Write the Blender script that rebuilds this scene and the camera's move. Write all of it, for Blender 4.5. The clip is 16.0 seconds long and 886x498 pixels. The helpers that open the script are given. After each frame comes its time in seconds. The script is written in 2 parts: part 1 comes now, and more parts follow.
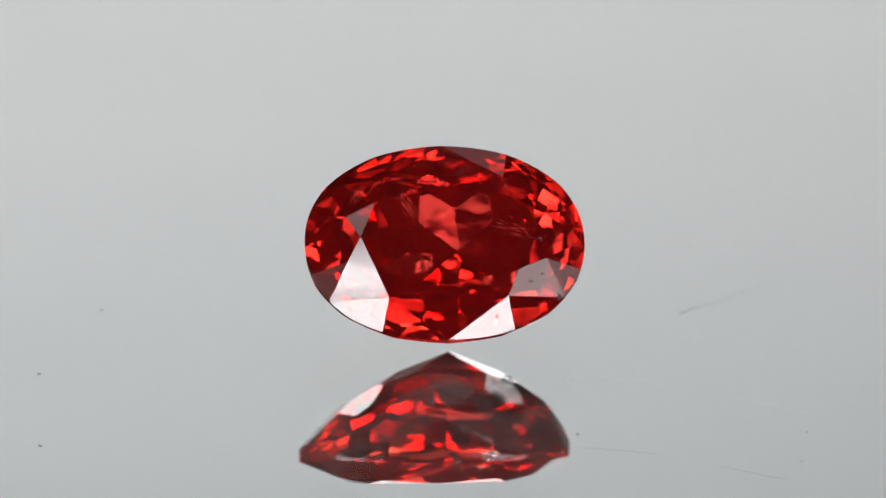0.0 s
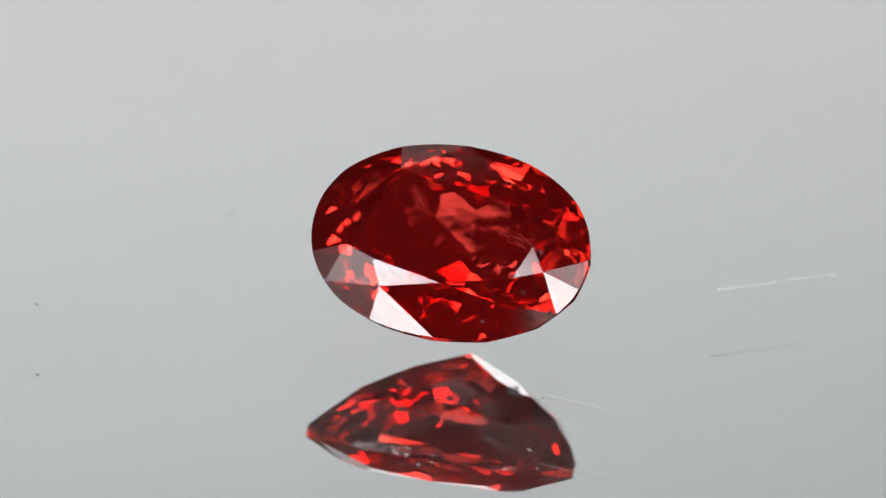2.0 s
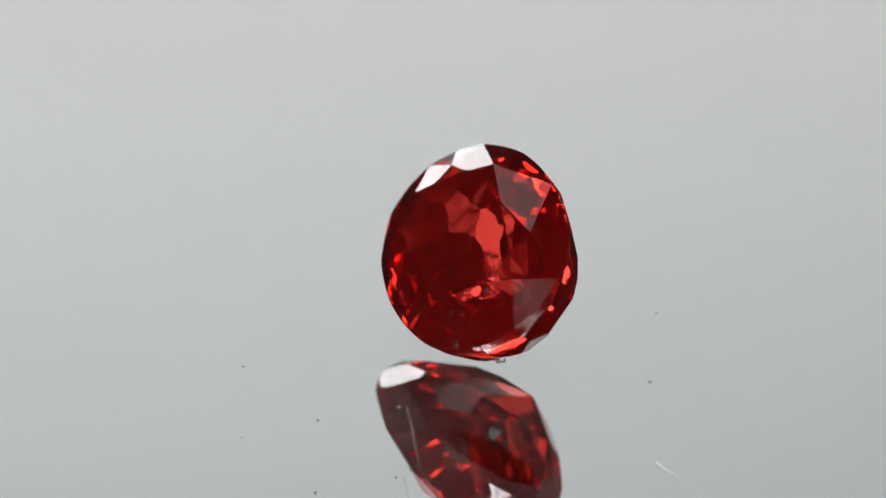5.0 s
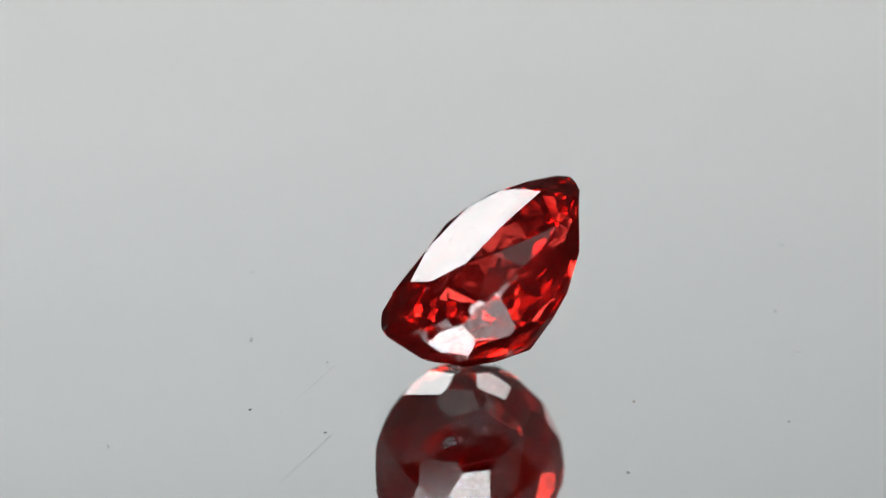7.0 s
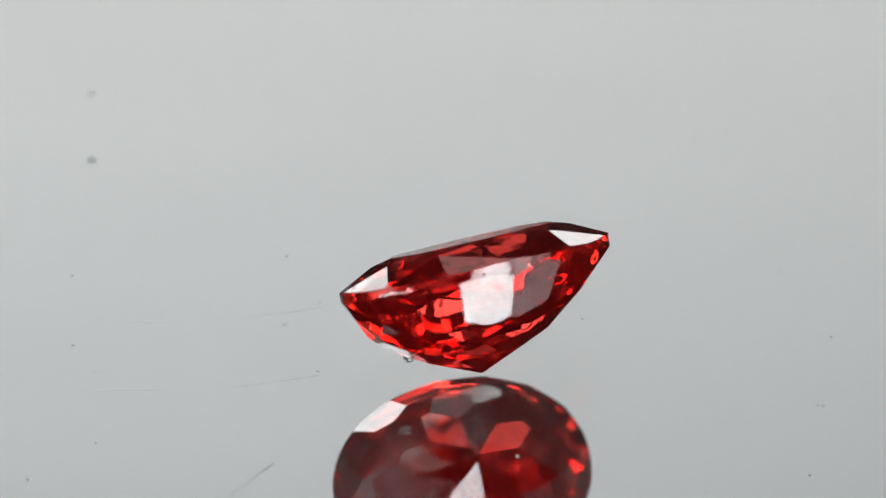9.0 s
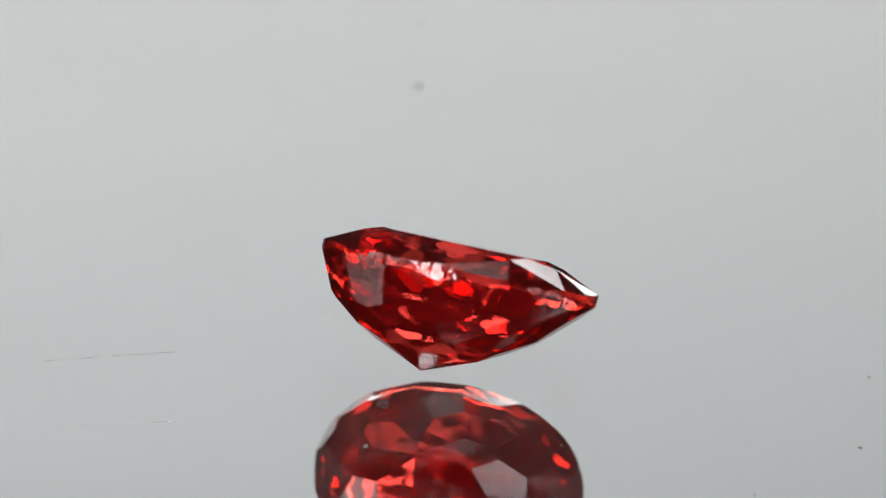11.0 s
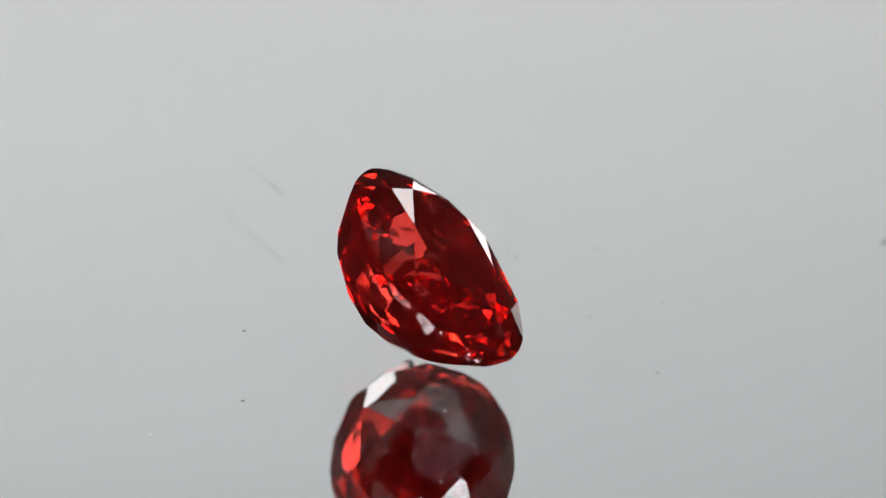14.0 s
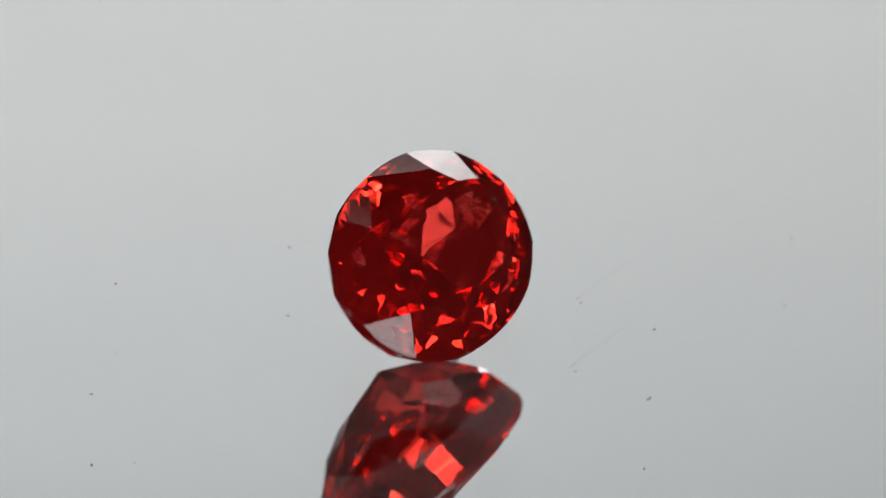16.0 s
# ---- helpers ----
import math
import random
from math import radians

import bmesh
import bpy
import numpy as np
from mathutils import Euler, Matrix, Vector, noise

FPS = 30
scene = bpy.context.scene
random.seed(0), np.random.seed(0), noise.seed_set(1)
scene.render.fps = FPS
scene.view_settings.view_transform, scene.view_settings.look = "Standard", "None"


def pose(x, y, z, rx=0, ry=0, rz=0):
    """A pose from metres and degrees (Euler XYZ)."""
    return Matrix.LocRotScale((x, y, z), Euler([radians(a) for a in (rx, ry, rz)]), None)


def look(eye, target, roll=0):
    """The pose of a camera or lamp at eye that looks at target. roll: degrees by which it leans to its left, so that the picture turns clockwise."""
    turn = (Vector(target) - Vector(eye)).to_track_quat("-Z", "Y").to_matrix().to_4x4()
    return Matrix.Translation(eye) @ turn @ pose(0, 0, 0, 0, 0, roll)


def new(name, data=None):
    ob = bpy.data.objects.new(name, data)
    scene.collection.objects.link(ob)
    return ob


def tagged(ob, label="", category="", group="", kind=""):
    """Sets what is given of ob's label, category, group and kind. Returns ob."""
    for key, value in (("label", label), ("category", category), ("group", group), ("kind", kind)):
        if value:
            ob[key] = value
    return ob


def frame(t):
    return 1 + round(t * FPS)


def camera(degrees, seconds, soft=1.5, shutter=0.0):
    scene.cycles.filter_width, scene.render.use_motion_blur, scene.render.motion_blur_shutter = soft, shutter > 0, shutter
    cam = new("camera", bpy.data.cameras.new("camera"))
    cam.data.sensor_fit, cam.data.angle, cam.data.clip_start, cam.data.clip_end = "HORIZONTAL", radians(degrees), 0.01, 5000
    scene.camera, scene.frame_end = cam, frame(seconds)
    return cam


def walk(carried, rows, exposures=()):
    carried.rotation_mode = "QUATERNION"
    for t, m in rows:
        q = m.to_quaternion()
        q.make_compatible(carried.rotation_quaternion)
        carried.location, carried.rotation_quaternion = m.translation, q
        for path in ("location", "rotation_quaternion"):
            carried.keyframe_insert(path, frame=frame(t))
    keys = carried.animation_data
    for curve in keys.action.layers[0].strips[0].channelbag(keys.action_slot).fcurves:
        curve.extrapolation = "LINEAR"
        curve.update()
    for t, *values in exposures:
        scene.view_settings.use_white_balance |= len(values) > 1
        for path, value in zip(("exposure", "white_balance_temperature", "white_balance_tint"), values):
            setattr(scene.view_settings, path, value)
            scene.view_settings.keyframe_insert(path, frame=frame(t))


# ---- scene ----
# Scale: one half length of the oval stone, in metres
A = 0.00445
EYE = Vector((-0.09897, -26.1251, 20.1806)) * A
cam = camera(11.06, 16.0, soft=1.2)
right, up, ahead = Vector((0.998706, 0.030384, 0.040778)), Vector((-0.050854, 0.596715, 0.800840)), Vector((0.0, 0.801878, -0.597488))
CAM = Matrix((right, up, -ahead)).transposed().to_4x4()
CAM.translation = EYE
cam.data.dof.use_dof = True
cam.data.dof.focus_distance = 0.1450
cam.data.dof.aperture_fstop = 46.0
walk(cam, [(0.0, CAM), (16.0, CAM)])

# ---- world and lights ----
world = bpy.data.worlds.new("world")
scene.world = world
world.use_nodes = True
world.node_tree.nodes["Background"].inputs[0].default_value = (0.9, 0.95, 1.0, 1)
world.node_tree.nodes["Background"].inputs[1].default_value = 0.02
BACK_GLOW, RING_GLOW, SIDE_GLOW, SPOT_GLOW, FILL_GLOW = 4.0, 11.0, 2.5, 0.95, 1.4
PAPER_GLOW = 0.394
# The ring light round the lens, seen from the stone
RING_FAR = 0.13
RING_IN, RING_OUT = RING_FAR * math.tan(radians(19.5)), RING_FAR * math.tan(radians(29.5))


# ---- materials ----
def material(name):
    m = bpy.data.materials.new(name)
    m.use_nodes = True
    nt = m.node_tree
    return m, nt, nt.nodes["Principled BSDF"]


def node(nt, kind, **inputs):
    n = nt.nodes.new(kind)
    for k, v in inputs.items():
        n.inputs[k.replace("_", " ")].default_value = v
    return n


def plain(name, color, rough=0.6, metal=0.0, scale=400.0, vary=0.06, bump=0.1):
    """A surface with two scales of variation in tone, and a fine relief."""
    m, nt, b = material(name)
    tc = nt.nodes.new("ShaderNodeTexCoord")
    n1 = node(nt, "ShaderNodeTexNoise", Scale=scale, Detail=6.0)
    n2 = node(nt, "ShaderNodeTexNoise", Scale=scale / 12, Detail=3.0)
    add = nt.nodes.new("ShaderNodeMath")
    add.operation = "ADD"
    ramp = nt.nodes.new("ShaderNodeMapRange")
    ramp.inputs["From Min"].default_value, ramp.inputs["From Max"].default_value = 0.6, 1.4
    ramp.inputs["To Min"].default_value, ramp.inputs["To Max"].default_value = 1 - vary, 1 + vary
    mix = nt.nodes.new("ShaderNodeVectorMath")
    mix.operation = "SCALE"
    mix.inputs[0].default_value = color
    bp = node(nt, "ShaderNodeBump", Strength=bump, Distance=0.0002)
    for n in (n1, n2):
        nt.links.new(tc.outputs["Object"], n.inputs["Vector"])
    nt.links.new(n1.outputs["Fac"], add.inputs[0])
    nt.links.new(n2.outputs["Fac"], add.inputs[1])
    nt.links.new(add.outputs[0], ramp.inputs["Value"])
    nt.links.new(ramp.outputs[0], mix.inputs["Scale"])
    nt.links.new(mix.outputs[0], b.inputs["Base Color"])
    nt.links.new(n1.outputs["Fac"], bp.inputs["Height"])
    nt.links.new(bp.outputs[0], b.inputs["Normal"])
    b.inputs["Roughness"].default_value, b.inputs["Metallic"].default_value = rough, metal
    return m


def glow(name, color, strength, edge=0.25):
    """A lit diffuser: full in the middle, falling off towards its edges."""
    m, nt, b = material(name)
    b.inputs["Base Color"].default_value = (0.8, 0.8, 0.8, 1)
    b.inputs["Emission Color"].default_value = (*color, 1)
    tc = nt.nodes.new("ShaderNodeTexCoord")
    sep = nt.nodes.new("ShaderNodeSeparateXYZ")
    nt.links.new(tc.outputs["Generated"], sep.inputs[0])
    last = None
    for axis in (0, 1):
        off = node(nt, "ShaderNodeMath")
        off.operation = "PINGPONG"
        off.inputs[1].default_value = 0.5
        nt.links.new(sep.outputs[axis], off.inputs[0])
        fall = nt.nodes.new("ShaderNodeMapRange")
        fall.interpolation_type = "SMOOTHSTEP"
        fall.inputs["From Min"].default_value, fall.inputs["From Max"].default_value = 0.0, edge
        fall.inputs["To Min"].default_value, fall.inputs["To Max"].default_value = 0.06, 1.0
        nt.links.new(off.outputs[0], fall.inputs["Value"])
        mul = nt.nodes.new("ShaderNodeMath")
        mul.operation = "MULTIPLY"
        nt.links.new(fall.outputs[0], mul.inputs[0])
        if last:
            nt.links.new(last.outputs[0], mul.inputs[1])
        else:
            mul.inputs[1].default_value = strength
        last = mul
    nt.links.new(last.outputs[0], b.inputs["Emission Strength"])
    return m


def ring_glow(name, color, strength):
    """A lit ring: brightest in the middle of its width."""
    m, nt, b = material(name)
    b.inputs["Emission Color"].default_value = (*color, 1)
    tc = nt.nodes.new("ShaderNodeTexCoord")
    far = nt.nodes.new("ShaderNodeVectorMath")
    far.operation = "LENGTH"
    nt.links.new(tc.outputs["Object"], far.inputs[0])
    ramp = nt.nodes.new("ShaderNodeValToRGB")
    ramp.color_ramp.interpolation = "EASE"
    for pos, v in ((0.0, 0.15), (0.22, 1.0), (0.65, 1.0), (1.0, 0.1)):
        e = ramp.color_ramp.elements[0] if pos == 0 else ramp.color_ramp.elements[-1] if pos == 1 else ramp.color_ramp.elements.new(pos)
        e.position, e.color = pos, (v, v, v, 1)
    span = nt.nodes.new("ShaderNodeMapRange")
    span.inputs["From Min"].default_value, span.inputs["From Max"].default_value = RING_IN, RING_OUT
    mul = nt.nodes.new("ShaderNodeMath")
    mul.operation = "MULTIPLY"
    mul.inputs[1].default_value = strength
    nt.links.new(far.outputs["Value"], span.inputs["Value"])
    nt.links.new(span.outputs[0], ramp.inputs[0])
    nt.links.new(ramp.outputs[0], mul.inputs[0])
    nt.links.new(mul.outputs[0], b.inputs["Emission Strength"])
    return m


def ruby(name="ruby", gloss=0.0, depth=0.03, waves=0.0, silk_waves=0.0):
    """Clear red corundum: white gloss outside by Fresnel, red refraction within."""
    m, nt, b = material(name)
    out = nt.nodes["Material Output"]
    nt.nodes.remove(b)
    fr = node(nt, "ShaderNodeFresnel", IOR=1.77)
    gl = node(nt, "ShaderNodeBsdfGlossy", Roughness=gloss)
    tone = nt.nodes.new("ShaderNodeMix")
    tone.data_type = "RGBA"
    tone.inputs[6].default_value, tone.inputs[7].default_value = (1, 1, 1, 1), (0.95, 0.57, 0.50, 1)
    inner = nt.nodes.new("ShaderNodeMapRange")
    inner.inputs["From Min"].default_value, inner.inputs["From Max"].default_value = 0.9, 1.0
    nt.links.new(fr.outputs[0], inner.inputs["Value"])
    nt.links.new(inner.outputs[0], tone.inputs[0])
    nt.links.new(tone.outputs[2], gl.inputs["Color"])
    rf = node(nt, "ShaderNodeBsdfRefraction", Roughness=depth, IOR=1.77)
    rf.inputs["Color"].default_value = (0.97, 0.38, 0.32, 1)
    mx = nt.nodes.new("ShaderNodeMixShader")
    nt.links.new(fr.outputs[0], mx.inputs[0])
    nt.links.new(gl.outputs[0], mx.inputs[2])
    if waves:
        tc = nt.nodes.new("ShaderNodeTexCoord")
        grain = node(nt, "ShaderNodeTexNoise", Scale=1200.0, Detail=3.0)
        bp = node(nt, "ShaderNodeBump", Strength=waves, Distance=0.00012)
        nt.links.new(tc.outputs["Object"], grain.inputs["Vector"])
        nt.links.new(grain.outputs["Fac"], bp.inputs["Height"])
        for n in (fr, gl, rf):
            nt.links.new(bp.outputs[0], n.inputs["Normal"])
    if silk_waves:
        tc = nt.nodes.new("ShaderNodeTexCoord")
        grain = node(nt, "ShaderNodeTexNoise", Scale=1000.0, Detail=1.5, Roughness=0.5)
        bp = node(nt, "ShaderNodeBump", Strength=silk_waves, Distance=0.00012)
        nt.links.new(tc.outputs["Object"], grain.inputs["Vector"])
        nt.links.new(grain.outputs["Fac"], bp.inputs["Height"])
        nt.links.new(bp.outputs[0], rf.inputs["Normal"])
    silk = nt.nodes.new("ShaderNodeBsdfTranslucent")
    silk.inputs["Color"].default_value = (0.66, 0.014, 0.015, 1)
    body = nt.nodes.new("ShaderNodeMixShader")
    body.inputs[0].default_value = 0.19
    nt.links.new(rf.outputs[0], body.inputs[1])
    haze = nt.nodes.new("ShaderNodeBsdfDiffuse")
    haze.inputs["Color"].default_value = (0.66, 0.014, 0.015, 1)
    both = nt.nodes.new("ShaderNodeMixShader")
    nt.links.new(silk.outputs[0], both.inputs[1])
    nt.links.new(haze.outputs[0], both.inputs[2])
    nt.links.new(both.outputs[0], body.inputs[2])
    nt.links.new(body.outputs[0], mx.inputs[1])
    nt.links.new(mx.outputs[0], out.inputs["Surface"])
    return m


def clear_glass():
    """Polished plate glass with a weak gloss."""
    m, nt, b = material("plate_glass")
    nt.nodes.remove(b)
    fr = node(nt, "ShaderNodeFresnel", IOR=1.5)
    weak = nt.nodes.new("ShaderNodeMath")
    weak.operation = "MULTIPLY"
    weak.inputs[1].default_value = 0.5
    gl = node(nt, "ShaderNodeBsdfGlossy", Roughness=0.0)
    gl.inputs["Color"].default_value = (1, 1, 1, 1)
    rf = node(nt, "ShaderNodeBsdfRefraction", Roughness=0.0, IOR=1.5)
    rf.inputs["Color"].default_value = (0.985, 0.99, 0.99, 1)
    mx = nt.nodes.new("ShaderNodeMixShader")
    nt.links.new(fr.outputs[0], weak.inputs[0])
    nt.links.new(weak.outputs[0], mx.inputs[0])
    nt.links.new(rf.outputs[0], mx.inputs[1])
    nt.links.new(gl.outputs[0], mx.inputs[2])
    nt.links.new(mx.outputs[0], nt.nodes["Material Output"].inputs["Surface"])
    return m


def silver():
    m, nt, b = material("silver_backing")
    b.inputs["Base Color"].default_value = (0.90, 0.91, 0.91, 1)
    b.inputs["Metallic"].default_value = 1.0
    b.inputs["Roughness"].default_value = 0.0
    return m


def path_tint():
    """A tint in place of light absorbed over depth, of the same index as the rest."""
    m, nt, b = material("depth_tint")
    t = nt.nodes.new("ShaderNodeBsdfTransparent")
    t.inputs["Color"].default_value = (0.88, 0.62, 0.64, 1)
    nt.links.new(t.outputs[0], nt.nodes["Material Output"].inputs["Surface"])
    nt.nodes.remove(b)
    return m


def graded_glow(m):
    """Paints a glow into the sheet, weaker upwards and to the right."""
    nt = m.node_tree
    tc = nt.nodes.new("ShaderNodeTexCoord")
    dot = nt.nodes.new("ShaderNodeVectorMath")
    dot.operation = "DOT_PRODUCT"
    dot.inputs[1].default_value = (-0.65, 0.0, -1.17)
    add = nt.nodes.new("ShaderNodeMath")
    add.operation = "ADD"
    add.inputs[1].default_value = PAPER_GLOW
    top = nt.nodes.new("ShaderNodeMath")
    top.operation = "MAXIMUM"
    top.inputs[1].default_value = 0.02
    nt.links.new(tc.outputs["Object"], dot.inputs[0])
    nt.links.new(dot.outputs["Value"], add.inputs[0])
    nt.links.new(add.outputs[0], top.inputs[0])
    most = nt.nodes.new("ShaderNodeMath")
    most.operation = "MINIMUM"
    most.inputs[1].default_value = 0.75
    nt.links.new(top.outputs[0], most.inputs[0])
    # The painted glow also shifts from warm below to cool above.
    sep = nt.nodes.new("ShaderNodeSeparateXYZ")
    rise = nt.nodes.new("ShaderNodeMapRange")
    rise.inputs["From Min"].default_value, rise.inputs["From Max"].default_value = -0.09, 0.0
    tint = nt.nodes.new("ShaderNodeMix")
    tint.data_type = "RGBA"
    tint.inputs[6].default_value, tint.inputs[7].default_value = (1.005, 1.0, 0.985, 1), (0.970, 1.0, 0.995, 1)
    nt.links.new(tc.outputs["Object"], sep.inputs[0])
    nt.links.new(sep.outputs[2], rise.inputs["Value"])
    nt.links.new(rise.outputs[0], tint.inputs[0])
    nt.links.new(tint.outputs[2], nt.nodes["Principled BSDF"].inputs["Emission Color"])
    # Faint level streaks of brightness, painted into the glow as well.
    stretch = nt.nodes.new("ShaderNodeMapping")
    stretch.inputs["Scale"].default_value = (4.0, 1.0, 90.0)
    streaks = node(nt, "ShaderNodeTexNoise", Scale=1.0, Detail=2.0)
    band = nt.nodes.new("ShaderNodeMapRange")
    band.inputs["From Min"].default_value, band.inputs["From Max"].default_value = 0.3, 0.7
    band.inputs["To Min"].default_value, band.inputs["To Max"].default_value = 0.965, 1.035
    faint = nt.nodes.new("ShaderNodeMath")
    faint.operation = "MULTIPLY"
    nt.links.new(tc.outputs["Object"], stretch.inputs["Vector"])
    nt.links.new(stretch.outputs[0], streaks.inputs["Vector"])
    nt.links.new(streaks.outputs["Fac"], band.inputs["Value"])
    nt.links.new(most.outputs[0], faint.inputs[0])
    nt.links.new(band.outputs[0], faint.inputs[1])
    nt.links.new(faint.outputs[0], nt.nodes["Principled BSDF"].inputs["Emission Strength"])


DEPTH_TINT = path_tint()
BRUTED = ruby("bruted_ruby", 0.03, 0.08, 0.65)
RUBY, GLASS, SILVER = ruby(silk_waves=0.4), clear_glass(), silver()
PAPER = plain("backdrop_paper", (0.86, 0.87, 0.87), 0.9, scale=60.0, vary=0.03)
graded_glow(PAPER)
DARK = plain("dark_cloth", (0.05, 0.05, 0.05), 0.9, scale=900.0)
ROOM = plain("dim_room_wall", (0.06, 0.06, 0.06), 0.9, scale=30.0)
PLASTIC = plain("black_plastic", (0.02, 0.02, 0.022), 0.4, scale=800.0)
DUST = plain("grey_dust", (0.48, 0.48, 0.47), 0.9, scale=9000.0)
FEATHER = plain("pink_feather", (0.95, 0.80, 0.86), 0.25, 0.6, scale=9000.0)
PIT = plain("dark_pit", (0.04, 0.03, 0.03), 0.6, scale=9000.0)
LINT = plain("grey_lint", (0.20, 0.20, 0.20), 0.8, scale=9000.0)
HAIR = plain("grey_scratch", (0.58, 0.58, 0.58), 0.5, scale=9000.0)
PALE = plain("pale_scratch", (0.75, 0.75, 0.75), 0.3, 1.0, scale=9000.0)
BACK_LIGHT = glow("back_panel_light", (1.0, 0.99, 0.98), BACK_GLOW, 0.08)
SIDE_LIGHT = glow("side_panel_light", (1.0, 1.0, 1.02), SIDE_GLOW, 0.3)
RING_LIGHT = ring_glow("ring_light_diffuser", (1.0, 1.0, 1.02), RING_GLOW)
LOW_LIGHT = glow("low_panel_light", (1.0, 1.0, 1.01), RING_GLOW, 0.1)
FILL_LIGHT = glow("fill_strip_light", (1.0, 1.0, 1.0), FILL_GLOW, 0.3)
SPOT_LIGHT = glow("small_panel_light", (1.0, 1.0, 1.0), SPOT_GLOW, 0.3)


# ---- builders ----
def part(name, bm, mat, parent=None, label=""):
    me = bpy.data.meshes.new(name)
    bm.to_mesh(me)
    bm.free()
    me.materials.append(mat)
    ob = new(name, me)
    ob.parent = parent
    return tagged(ob, label)


def box(size, at=(0, 0, 0), bevel=0.0):
    bm = bmesh.new()
    bmesh.ops.create_cube(bm, size=1, matrix=Matrix.Translation(at) @ Matrix.Diagonal((*size, 1)))
    if bevel:
        bmesh.ops.bevel(bm, geom=bm.edges[:], offset=bevel, segments=2, affect="EDGES")
    return bm


def disc(radius, z0, z1, n=128, bevel=0.0):
    bm = bmesh.new()
    bmesh.ops.create_cone(bm, cap_ends=True, segments=n, radius1=radius, radius2=radius, depth=z1 - z0,
                          matrix=Matrix.Translation((0, 0, (z0 + z1) / 2)))
    if bevel:
        rim = [e for e in bm.edges if abs(e.verts[0].co.z - e.verts[1].co.z) < 1e-9]
        bmesh.ops.bevel(bm, geom=rim, offset=bevel, segments=3, affect="EDGES")
    return bm


# ---- the light tent ----
GLASS_T = 0.645 * A
T = 0.004
W, H, FLOOR, BACK = 0.26, 0.52, -0.03, 0.36


def wall(name, size, at, label, mat):
    ob = part(name, box(size, bevel=0.001), mat)
    ob.matrix_world = Matrix.Translation(at)
    return tagged(ob, label, "wall", kind="structure")


wall("floor", (2 * W, W + BACK, T), (0, (BACK - W) / 2, FLOOR - T / 2), "dark cloth floor under the turntable", DARK)
wall("ceiling", (2 * W, W + BACK, T), (0, (BACK - W) / 2, FLOOR + H + T / 2), "dark cloth roof over the set", DARK)
wall("wall_back", (2 * W, T, H), (0, BACK + T / 2, FLOOR + H / 2), "dark cloth behind the set", DARK)
wall("wall_left", (T, W + BACK, H), (-W - T / 2, (BACK - W) / 2, FLOOR + H / 2), "dark cloth side of the set", DARK)
wall("wall_right", (T, W + BACK, H), (W + T / 2, (BACK - W) / 2, FLOOR + H / 2), "dark cloth side of the set", DARK)
wall("wall_front", (2.0, T, 1.6), (0, -0.9, 0.4), "dim grey room wall before the open tent", ROOM)


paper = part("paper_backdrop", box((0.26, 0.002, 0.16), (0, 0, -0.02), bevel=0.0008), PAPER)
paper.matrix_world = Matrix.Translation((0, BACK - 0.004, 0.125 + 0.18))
tagged(paper, "sheet of white paper with a painted glow, hung behind the turntable", "backdrop", kind="structure")


def light_panel(w, h, m, mat, label):
    """A flat lamp: a black frame and a glowing diffuser that faces its local +z."""
    ob = new("light_panel")
    ob.matrix_world = m
    part("diffuser", box((w, h, 0.002), bevel=0.0004), mat, ob, "glowing white diffuser")
    f = 0.006
    for sx, sy, px, py in ((w + 2 * f, f, 0, h / 2 + f / 2), (w + 2 * f, f, 0, -h / 2 - f / 2), (f, h, w / 2 + f / 2, 0), (f, h, -w / 2 - f / 2, 0)):
        part("frame_bar", box((sx, sy, 0.006), (px, py, -0.001), bevel=0.0008), PLASTIC, ob)
    return tagged(ob, label, "light panel", "lamps of the tent")


def lamp(az, el, wide, high, far, mat, label):
    """A panel that faces the stone from azimuth az (0 behind it, clockwise from above) and elevation el, as wide and high in degrees."""
    a, e = radians(az), radians(el)
    at = Vector((math.sin(a) * math.cos(e), math.cos(a) * math.cos(e), math.sin(e))) * far + Vector((0, 0, 0.003))
    m = look(at, (0, 0, 0.003)) @ pose(0, 0, 0, 0, 180, 0)
    return light_panel(2 * far * math.tan(radians(wide / 2)), 2 * far * math.tan(radians(high / 2)), m, mat, label)


lamp(-18.5, 3.1, 17, 11.2, 0.24, BACK_LIGHT, "lit white panel low behind the turntable")
lamp(14.75, 9.25, 14.5, 13.5, 0.24, BACK_LIGHT, "lit white panel low behind the turntable")
lamp(-121, 17, 28, 30, 0.20, SIDE_LIGHT, "dimmer white panel beside the set")
lamp(127, 28, 34, 38, 0.20, SIDE_LIGHT, "dimmer white panel beside the set")
lamp(-155, 7, 20, 13, 0.19, LOW_LIGHT, "bright white lamp low before the turntable")
lamp(140, 36, 12, 22, 0.19, LOW_LIGHT, "bright narrow white lamp beside the camera")
lamp(153, 7, 18, 13, 0.19, LOW_LIGHT, "bright white lamp low before the turntable")
# Unseen fill strip, added only to brighten the red inside the stone.
strip = lamp(0, 56, 40, 9, 0.30, FILL_LIGHT, "added white fill strip, unseen, hung over the backdrop")
for x in (-0.08, 0.08):
    top = strip.matrix_world @ Vector((x, 0.0, -0.004))
    rod = part("rod", disc(0.0025, 0.0, FLOOR + H - top.z, 16), PLASTIC, strip, "thin black hanging rod")
    rod.matrix_world = Matrix.Translation(top)
lamp(-115, 65, 13, 14, 0.22, SPOT_LIGHT, "small dim panel high beside the camera")


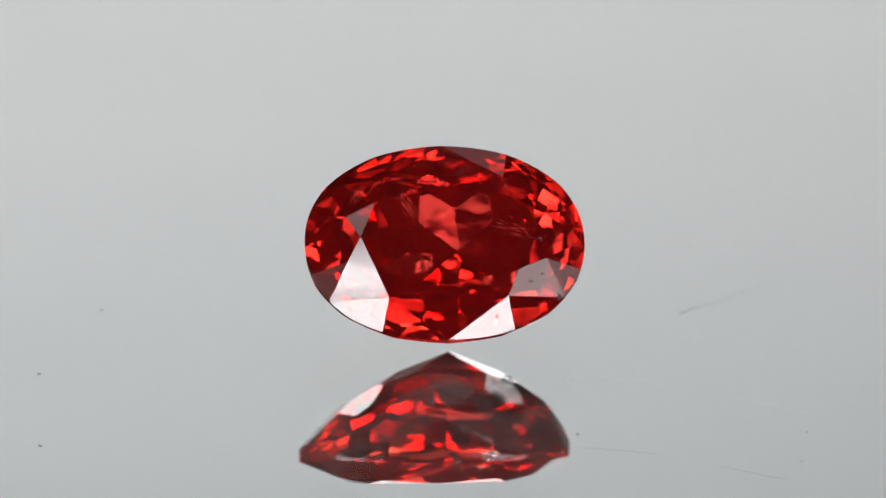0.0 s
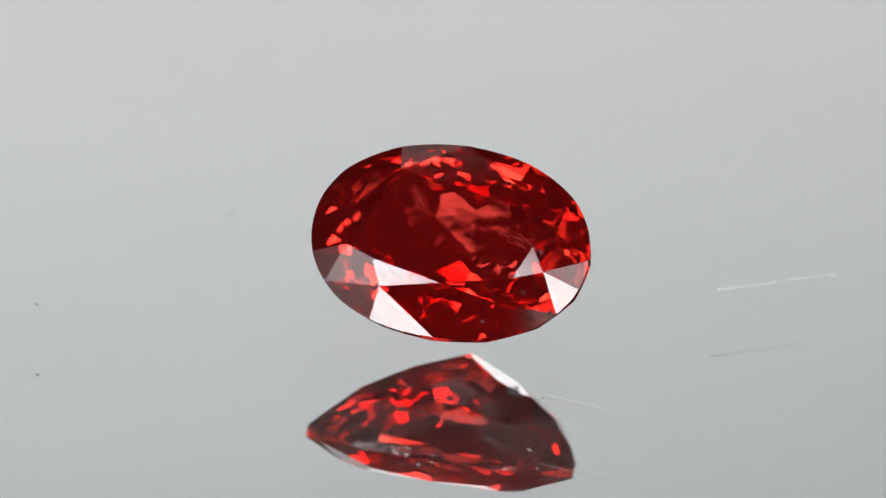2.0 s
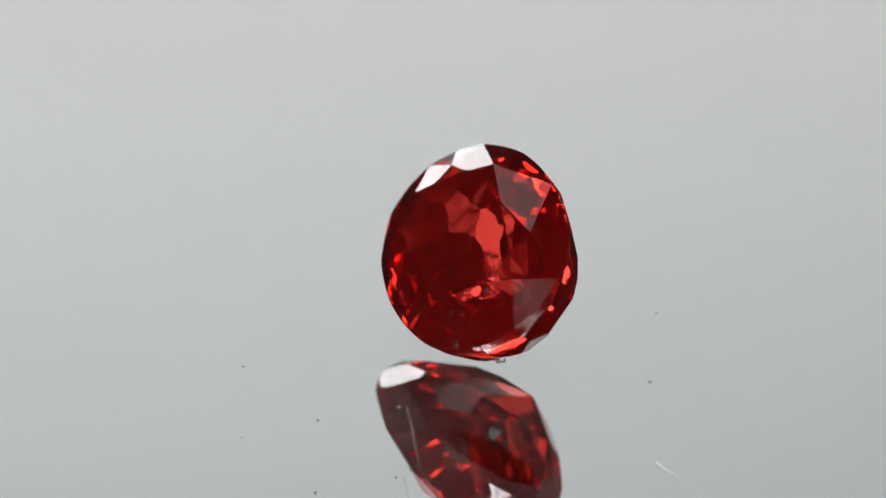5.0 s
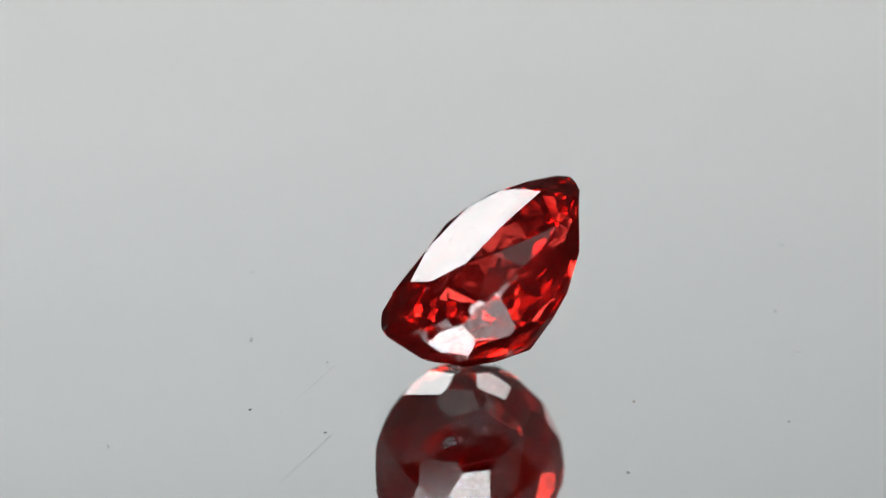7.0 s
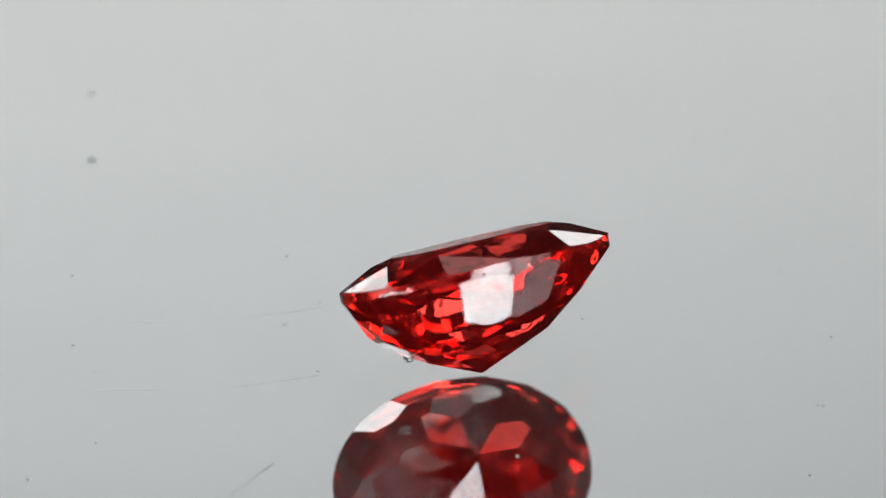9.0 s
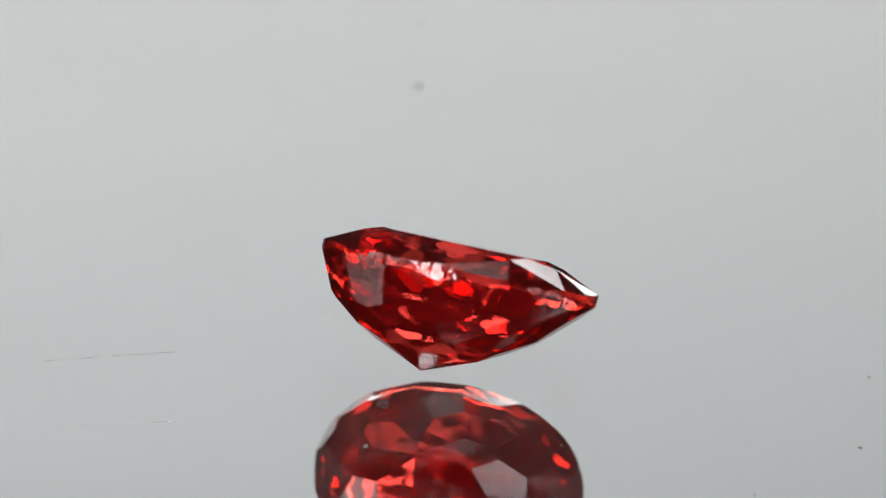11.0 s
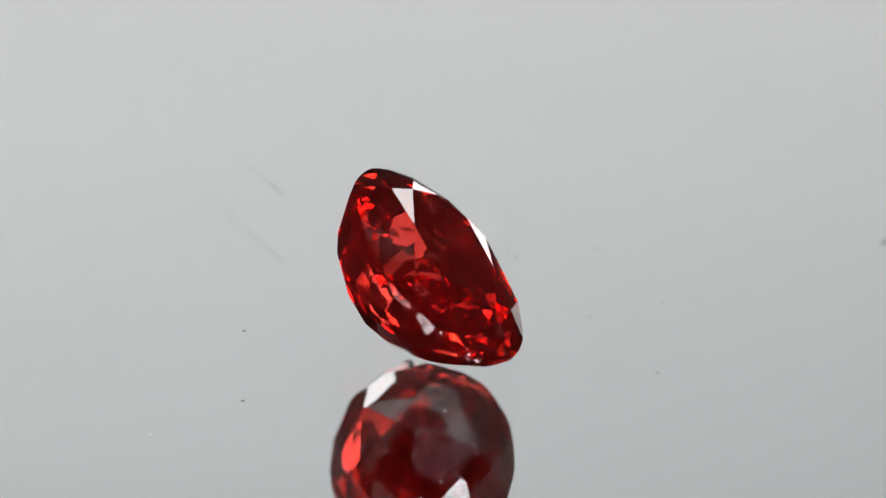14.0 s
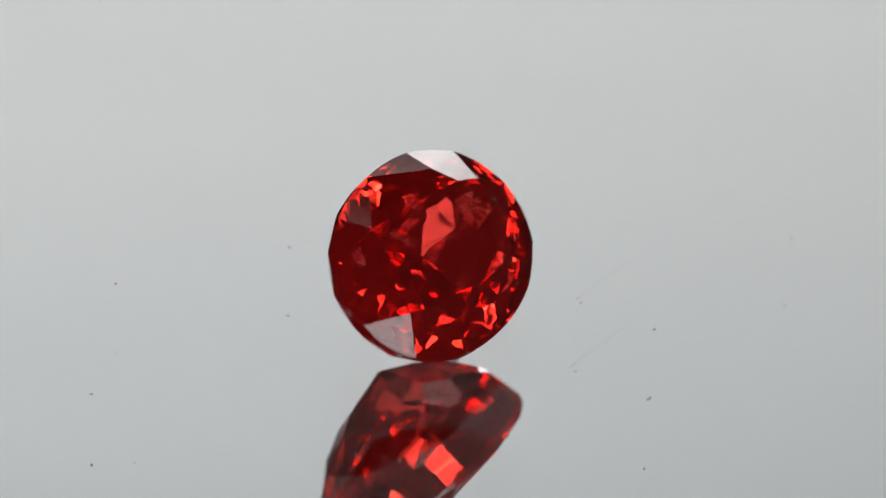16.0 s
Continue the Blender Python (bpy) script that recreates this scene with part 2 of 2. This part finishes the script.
def ring_light(az, el):
    """A curved lamp that arches over the camera's line of sight and down one side of it."""
    a, e = radians(az), radians(el)
    at = Vector((math.sin(a) * math.cos(e), math.cos(a) * math.cos(e), math.sin(e))) * RING_FAR
    ob = new("ring_light")
    ob.matrix_world = look(at, (0, 0, 0.003))
    bm = bmesh.new()
    n = 90
    sweep = [radians(50 + 140 * k / n) for k in range(n + 1)]
    rows = [[bm.verts.new((r * math.cos(a), r * math.sin(a), z)) for a in sweep] for r, z in ((RING_IN, 0), (RING_OUT, 0), (RING_OUT, 0.006), (RING_IN, 0.006))]
    for i in range(4):
        p, q = rows[i], rows[(i + 1) % 4]
        for k in range(n):
            bm.faces.new((p[k], p[k + 1], q[k + 1], q[k]))
    for k in (0, n):
        bm.faces.new([r[k] for r in rows])
    bmesh.ops.recalc_face_normals(bm, faces=bm.faces[:])
    part("diffuser", bm, RING_LIGHT, ob, "glowing white ring")
    back = bmesh.new()
    rows = [[back.verts.new((r * math.cos(a), r * math.sin(a), z)) for a in sweep] for r, z in ((RING_IN - 0.002, 0.0065), (RING_OUT + 0.002, 0.0065), (RING_OUT + 0.002, 0.012), (RING_IN - 0.002, 0.012))]
    for i in range(4):
        p, q = rows[i], rows[(i + 1) % 4]
        for k in range(n):
            back.faces.new((p[k], p[k + 1], q[k + 1], q[k]))
    for k in (0, n):
        back.faces.new([r[k] for r in rows])
    bmesh.ops.recalc_face_normals(back, faces=back.faces[:])
    part("housing", back, PLASTIC, ob, "black plastic housing")
    top = ob.matrix_world @ Vector((0, (RING_IN + RING_OUT) / 2, 0.010))
    rod = part("rod", disc(0.0025, 0.0, FLOOR + H - top.z, 16), PLASTIC, ob, "thin black hanging rod")
    rod.matrix_world = Matrix.Translation(top)
    return tagged(ob, "bright white curved lamp arching round the lens", "ring light")


ring_light(-176.5, 36)

# ---- the turntable ----
turntable = tagged(new("turntable"), "round clear glass plate with a mirror back, turning", "turntable")
part("glass_plate", disc(0.100, -GLASS_T - 0.0006, 0.0, 160, 0.0002), GLASS, turntable, "clear glass plate")
part("mirror_sheet", disc(0.0997, -GLASS_T - 0.0004, -GLASS_T, 160), SILVER, turntable, "silvered mirror back")
part("base", disc(0.045, FLOOR, -GLASS_T - 0.0008, 96, 0.001), PLASTIC, turntable, "black plastic base")


# ---- the stone ----
def cut(bm, az, slope, r, z, side=1, at=None):
    """Cuts one facet: tilted by slope from the table's plane, through radius r at height z; side -1 below the girdle."""
    a, s = radians(az), radians(slope)
    n = Vector((math.sin(s) * math.cos(a), math.sin(s) * math.sin(a), side * math.cos(s)))
    co = at or Vector((r * math.cos(a), r * math.sin(a), z))
    res = bmesh.ops.bisect_plane(bm, geom=bm.verts[:] + bm.edges[:] + bm.faces[:], dist=1e-5, plane_co=co, plane_no=n, clear_outer=True)
    edges = [g for g in res["geom_cut"] if isinstance(g, bmesh.types.BMEdge)]
    if len(edges) > 2:
        bmesh.ops.edgeloop_fill(bm, edges=edges)


def cut3(bm, p, q, r):
    """Cuts one crown facet through three points."""
    n = (q - p).cross(r - p).normalized()
    n = n if n.z > 0 else -n
    cut(bm, math.degrees(math.atan2(n.y, n.x)), math.degrees(math.acos(n.z)), 0, 0, at=p)


def rim(az):
    """The girdle's radius: an oval slightly fuller than an ellipse."""
    c, s = abs(math.cos(radians(az))), abs(math.sin(radians(az)))
    return (c ** 2.15 + s ** 2.15) ** (-1 / 2.15)


B, TAU = 0.724, 36.30
CULET = (0.170, 0.028)


def full(az):
    """The pavilion is fuller under the long sides than under the ends."""
    return 1 - 0.045 * math.cos(radians(2 * az))


def stone_mesh():
    bm = bmesh.new()
    n = 72
    ring = []
    for k in range(n):
        a = 2 * math.pi * (k + 0.5) / n
        c, s = math.cos(a), math.sin(a)
        q = rim(math.degrees(a))
        ring.append((c * q, s * q))
    lo = [bm.verts.new((x, y, -1)) for x, y in ring]
    hi = [bm.verts.new((x, y, 0.185)) for x, y in ring]
    bm.faces.new(lo[::-1])
    bm.faces.new(hi)
    for k in range(n):
        j = (k + 1) % n
        bm.faces.new((lo[k], lo[j], hi[j], hi[k]))
    mains = (0, 35, 90, 145, 180, 215, 270, 325, 360)
    reach = {0: 0.61, 35: 0.615, 90: 0.505}

    def at(az, r, z):
        return Vector((r * math.cos(radians(az)), r * math.sin(radians(az)), z))

    def inner(az):
        return reach[min(az % 180, 180 - az % 180)]

    def slope(az):
        return 0.155 / (1 - inner(az))

    def star_tip(a0, a1, r=0.745):
        """Where two neighbouring main facets meet at radius r."""
        lo, hi = 0.0, a1 - a0
        for _ in range(40):
            mid = (lo + hi) / 2
            over = (1 - r * math.cos(radians(mid))) * slope(a0) - (1 - r * math.cos(radians(a1 - a0 - mid))) * slope(a1)
            lo, hi = (lo, mid) if over > 0 else (mid, hi)
        return at(a0 + lo, r, 0.03 + (1 - r * math.cos(radians(lo))) * slope(a0))

    for k in range(8):
        a0, a1 = mains[k], mains[k + 1]
        mid, tip = (a0 + a1) / 2, star_tip(a0, a1)
        g0, g1 = (at(a, rim(a), 0.03 - (rim(a) - 1) * slope(a)) for a in (a0, a1))
        gm = at(mid, rim(mid), 0.018)
        cut(bm, a0, math.degrees(math.atan(slope(a0))), 1.0, 0.03)
        cut3(bm, at(a0, inner(a0), 0.185), at(a1, inner(a1), 0.185), tip)
        cut3(bm, g0, gm, tip)
        cut3(bm, gm, g1, tip)
    hand = random.Random(11)
    for count, first, tilt, r, z in ((16, 11.25, 57.0, 1.01, -0.038), (16, 0.0, 46.5, 0.815, -0.318), (8, 22.5, 38.0, 0.685, -0.415),
                                     (8, 0.0, 30.5, 0.545, -0.502), (8, 22.5, 22.5, 0.33, -0.604)):
        for k in range(count):
            az = first + 360 * k / count
            out = 1 if count == 16 and first else full(az) * (1.012 + 0.03 * math.cos(radians(az)))
            cut(bm, az + hand.uniform(-1.5, 1.5), tilt + hand.uniform(-1.0, 1.0), r * out, z, -1)
    for v in bm.verts:
        low = max(0.0, -v.co.z - 0.03)
        v.co = Vector((v.co.x * 1.004 + CULET[0] * low, v.co.y * B + CULET[1] * low, v.co.z * (1.03 if v.co.z < 0 else 1.0))) * A
    bmesh.ops.recalc_face_normals(bm, faces=bm.faces[:])
    return bm


def gemstone():
    whole = stone_mesh()
    tilt = pose(0, 0, 0, TAU, 0, 0) @ pose(0, 0, 0, 0, -0.4, 0) @ pose(0, 0, 0, 0, 0, -0.15)
    low = min((tilt @ v.co).z for v in whole.verts)
    ob = new("gemstone")

    def piece(name, keep, label="", mat=None):
        bm = whole.copy()
        bmesh.ops.delete(bm, geom=[f for f in bm.faces if not keep(f.normal)], context="FACES")
        return part(name, bm, mat or RUBY, ob, label)

    piece("table_facet", lambda n: n.z > 0.999, "flat polished top facet")
    piece("crown", lambda n: 0.15 < n.z <= 0.999, "ring of crown facets")
    piece("girdle", lambda n: abs(n.z) <= 0.15, "thin bruted girdle edge", BRUTED)
    piece("pavilion", lambda n: n.z < -0.15, "deep faceted underside")
    whole.free()

    def veil(path, spread, count, size, seed, label):
        """A feather within the stone: many tiny slivers scattered along a path."""
        rng = random.Random(seed)
        bm = bmesh.new()
        for _ in range(count):
            k = rng.uniform(0, len(path) - 1.001)
            p, q = Vector(path[int(k)]), Vector(path[int(k) + 1])
            c = p.lerp(q, k % 1) + Vector([rng.gauss(0, spread) for _ in range(3)])
            along = (q - p).normalized() * size * 2.2
            pts = [bm.verts.new((c + along * f + Vector([rng.uniform(-1, 1) * size * 0.35 for _ in range(3)])) * A) for f in (-1, -0.3, 0.4, 1)]
            for f in ((0, 1, 2), (0, 2, 3), (0, 3, 1), (1, 3, 2)):
                bm.faces.new([pts[i] for i in f])
        bmesh.ops.recalc_face_normals(bm, faces=bm.faces[:])
        return part("inclusion", bm, FEATHER, ob, label)

    # Added shell: tints the thick middle, where light would be absorbed most.
    size, foot, head = 0.62, -0.55, 0.11
    bm = bmesh.new()
    bmesh.ops.create_uvsphere(bm, u_segments=40, v_segments=20, radius=1)
    for v in bm.verts:
        v.co = Vector((v.co.x * size + 0.03, v.co.y * size * B, (foot + head) / 2 + v.co.z * (head - foot) / 2)) * A
    for f in bm.faces:
        f.smooth = True
    part("depth_tint", bm, DEPTH_TINT, ob, "added inner shell that deepens the red of the middle")
    veil([(-0.31, 0.31, 0.10), (-0.25, 0.24, 0.08), (-0.22, 0.20, 0.06)], 0.022, 60, 0.014, 3, "pale pink feather inclusion")
    veil([(-0.24, 0.22, 0.07), (-0.05, 0.08, 0.05), (0.12, 0.0, 0.05), (0.25, -0.05, 0.04)], 0.008, 60, 0.008, 4, "fine pink veil inclusion")
    veil([(0.40, 0.10, 0.06), (0.50, 0.06, 0.05), (0.58, 0.03, 0.04)], 0.030, 60, 0.013, 5, "pale pink feather inclusion")
    veil([(-0.62, 0.30, 0.02), (-0.58, 0.38, 0.0)], 0.024, 34, 0.013, 6, "pale pink feather inclusion")
    tagged(ob, "oval mixed-cut transparent red gemstone resting tilted on glass", "gemstone")
    return ob, Matrix.Translation((-0.072 * A, 0.150 * A, -low)) @ tilt


stone, STONE_AT = gemstone()


# ---- dust and scratches on the glass ----
def speck(r, seed):
    """A crumb of dust: a lumpy grain a little flattened."""
    rng = random.Random(seed)
    bm = bmesh.new()
    bmesh.ops.create_icosphere(bm, subdivisions=1, radius=r)
    for v in bm.verts:
        v.co = Vector((v.co.x * rng.uniform(0.6, 1.4), v.co.y * rng.uniform(0.6, 1.4), v.co.z * rng.uniform(0.4, 0.8)))
    low = min(v.co.z for v in bm.verts)
    bmesh.ops.translate(bm, verts=bm.verts[:], vec=(0, 0, -low))
    return bm


def strand(points, r, seed):
    """A thin bent thread through points."""
    rng = random.Random(seed)
    bm = bmesh.new()
    rings = []
    for k, p in enumerate(points):
        a, b = Vector(points[max(0, k - 1)]), Vector(points[min(len(points) - 1, k + 1)])
        side = (b - a).cross(Vector((0, 0, 1)))
        side = side.normalized() if side.length > 1e-9 else Vector((1, 0, 0))
        over = side.cross((b - a).normalized())
        w = r * rng.uniform(0.6, 1.3) * (0.5 if k in (0, len(points) - 1) else 1)
        rings.append([bm.verts.new(Vector(p) + side * w * math.cos(t) + over * w * math.sin(t)) for t in (0, 1.257, 2.513, 3.770, 5.027)])
    for p, q in zip(rings, rings[1:]):
        for k in range(5):
            bm.faces.new((p[k], p[(k + 1) % 5], q[(k + 1) % 5], q[k]))
    bm.faces.new(rings[0][::-1])
    bm.faces.new(rings[-1])
    bmesh.ops.recalc_face_normals(bm, faces=bm.faces[:])
    return bm


on_plate = []
for k, (x, y, r) in enumerate([(0.20, 1.49, 0.017), (0.05, -1.58, 0.016), (-2.03, 1.78, 0.018), (1.33, -3.70, 0.040), (3.43, 0.45, 0.024), (-2.98, -0.43, 0.018),
                               (-2.50, 1.12, 0.016), (-1.23, -1.09, 0.008), (0.765, -0.64, 0.014), (2.57, -0.49, 0.012), (0.77, -1.24, 0.018), (-0.92, 0.25, 0.012),
                               (-0.08, -1.59, 0.009), (2.31, -1.60, 0.018), (-0.86, 2.33, 0.014)]):
    ob = part("dust_speck", speck(0.8 * r * A, k), DUST)
    tagged(ob, "tiny grey speck of dust lying on the glass", "dust", "dust on the plate")
    on_plate.append((ob, Matrix.Translation((x * A, y * A, 0))))


def scratch(points, mat, label, r=0.0045):
    """A fine raised scratch in the plate, broken into short strokes."""
    rng = random.Random(len(points))
    whole = bmesh.new()
    for (x0, y0), (x1, y1) in zip(points, points[1:]):
        n = 6
        for k in range(n):
            if rng.random() < 0.15:
                continue
            pts = [((x0 + (x1 - x0) * (k + f) / n + rng.uniform(-0.006, 0.006)) * A, (y0 + (y1 - y0) * (k + f) / n + rng.uniform(-0.006, 0.006)) * A, 0.0004 * A) for f in (0, 0.5, 1.0)]
            piece = strand(pts, r * rng.uniform(0.5, 1.2) * A, k)
            me = bpy.data.meshes.new("stroke")
            piece.to_mesh(me)
            piece.free()
            whole.from_mesh(me)
            bpy.data.meshes.remove(me)
    return part("scratch", whole, mat, turntable, label)


scratch([(0.77, -0.585), (1.25, -0.665), (1.43, -0.695)], HAIR, "dark hair scratch", 0.0024)
scratch([(1.87, -0.85), (2.22, -0.985), (2.47, -1.06)], HAIR, "dark hair scratch", 0.0024)
scratch([(1.80, 0.915), (2.11, 1.06), (2.32, 1.16), (2.64, 1.32)], PALE, "pale scratch", 0.0035)

# worn marks in the crown facets
for k, (x, y, z, nx, ny, nz, size, count) in enumerate([(0.590, -0.338, 0.130, 0.30, -0.29, 0.909, 0.016, 2), (0.342, -0.568, 0.085, 0.099, -0.518, 0.85, 0.018, 2),
                                                       (0.676, -0.278, 0.121, 0.30, -0.29, 0.909, 0.010, 2), (0.80, -0.428, 0.036, 0.397, -0.231, 0.888, 0.022, 5),
                                                       (0.674, -0.028, 0.160, 0.369, 0.0, 0.929, 0.018, 3), (-0.838, -0.368, 0.035, -0.397, -0.231, 0.888, 0.014, 3)]):
    rng = random.Random(70 + k)
    n = Vector((nx, ny, nz)).normalized()
    e1 = n.cross(Vector((0.3, 1, 0))).normalized()
    e2 = n.cross(e1)
    whole = bmesh.new()
    for j in range(count):
        c = Vector((x, y, z)) + n * 0.002 + e1 * rng.gauss(0, size * 0.5) + e2 * rng.gauss(0, size * 0.5)
        a = rng.uniform(0, 3.1)
        pts = [(c + (e1 * math.cos(a) + e2 * math.sin(a)) * size * f + e1 * rng.gauss(0, size * 0.15)) * A for f in (-0.8, -0.2, 0.3, 0.8)]
        piece = strand(pts, 0.0042 * A, k + j)
        me = bpy.data.meshes.new("mark")
        piece.to_mesh(me)
        piece.free()
        whole.from_mesh(me)
        bpy.data.meshes.remove(me)
    part("pit", whole, PIT, stone, "dark worn pit")

# a curl of lint beside the stone
lint = tagged(new("lint"), "small curled grey lint on the glass beside the stone", "lint")
for k in range(5):
    rng = random.Random(40 + k)
    a0, r0 = rng.uniform(0, 6.3), rng.uniform(0.02, 0.045)
    pts = [((r0 * math.cos(a0 + 0.7 * j) + rng.uniform(-0.012, 0.012)) * A, (r0 * math.sin(a0 + 0.7 * j) + rng.uniform(-0.012, 0.012)) * A, (0.006 + 0.012 * j * rng.random()) * A) for j in range(6)]
    part("fibre", strand(pts, 0.0055 * A, k), LINT, lint)
on_plate.append((lint, Matrix.Translation((0.447 * A, 0.212 * A, 0))))


# ---- what moves ----
def angle(t):
    """The turntable's angle: at rest, then a short start, then an even turn."""
    rest, speed, begin, ramp = 6.70, -20.64, 1.0, 0.5
    if t <= begin:
        return rest
    if t < begin + ramp:
        return rest + speed * (t - begin) ** 2 / (2 * ramp)
    return rest + speed * (t - begin - ramp / 2)


TIMES = [0.0, 0.9] + [1.0 + 0.1 * k for k in range(6)] + [1.6 + 0.2 * k for k in range(73)]


def motions():
    for ob, at in [(turntable, Matrix()), (stone, STONE_AT)] + on_plate:
        walk(ob, [(t, pose(0, 0, 0, 0, 0, angle(t)) @ at) for t in TIMES])


motions()
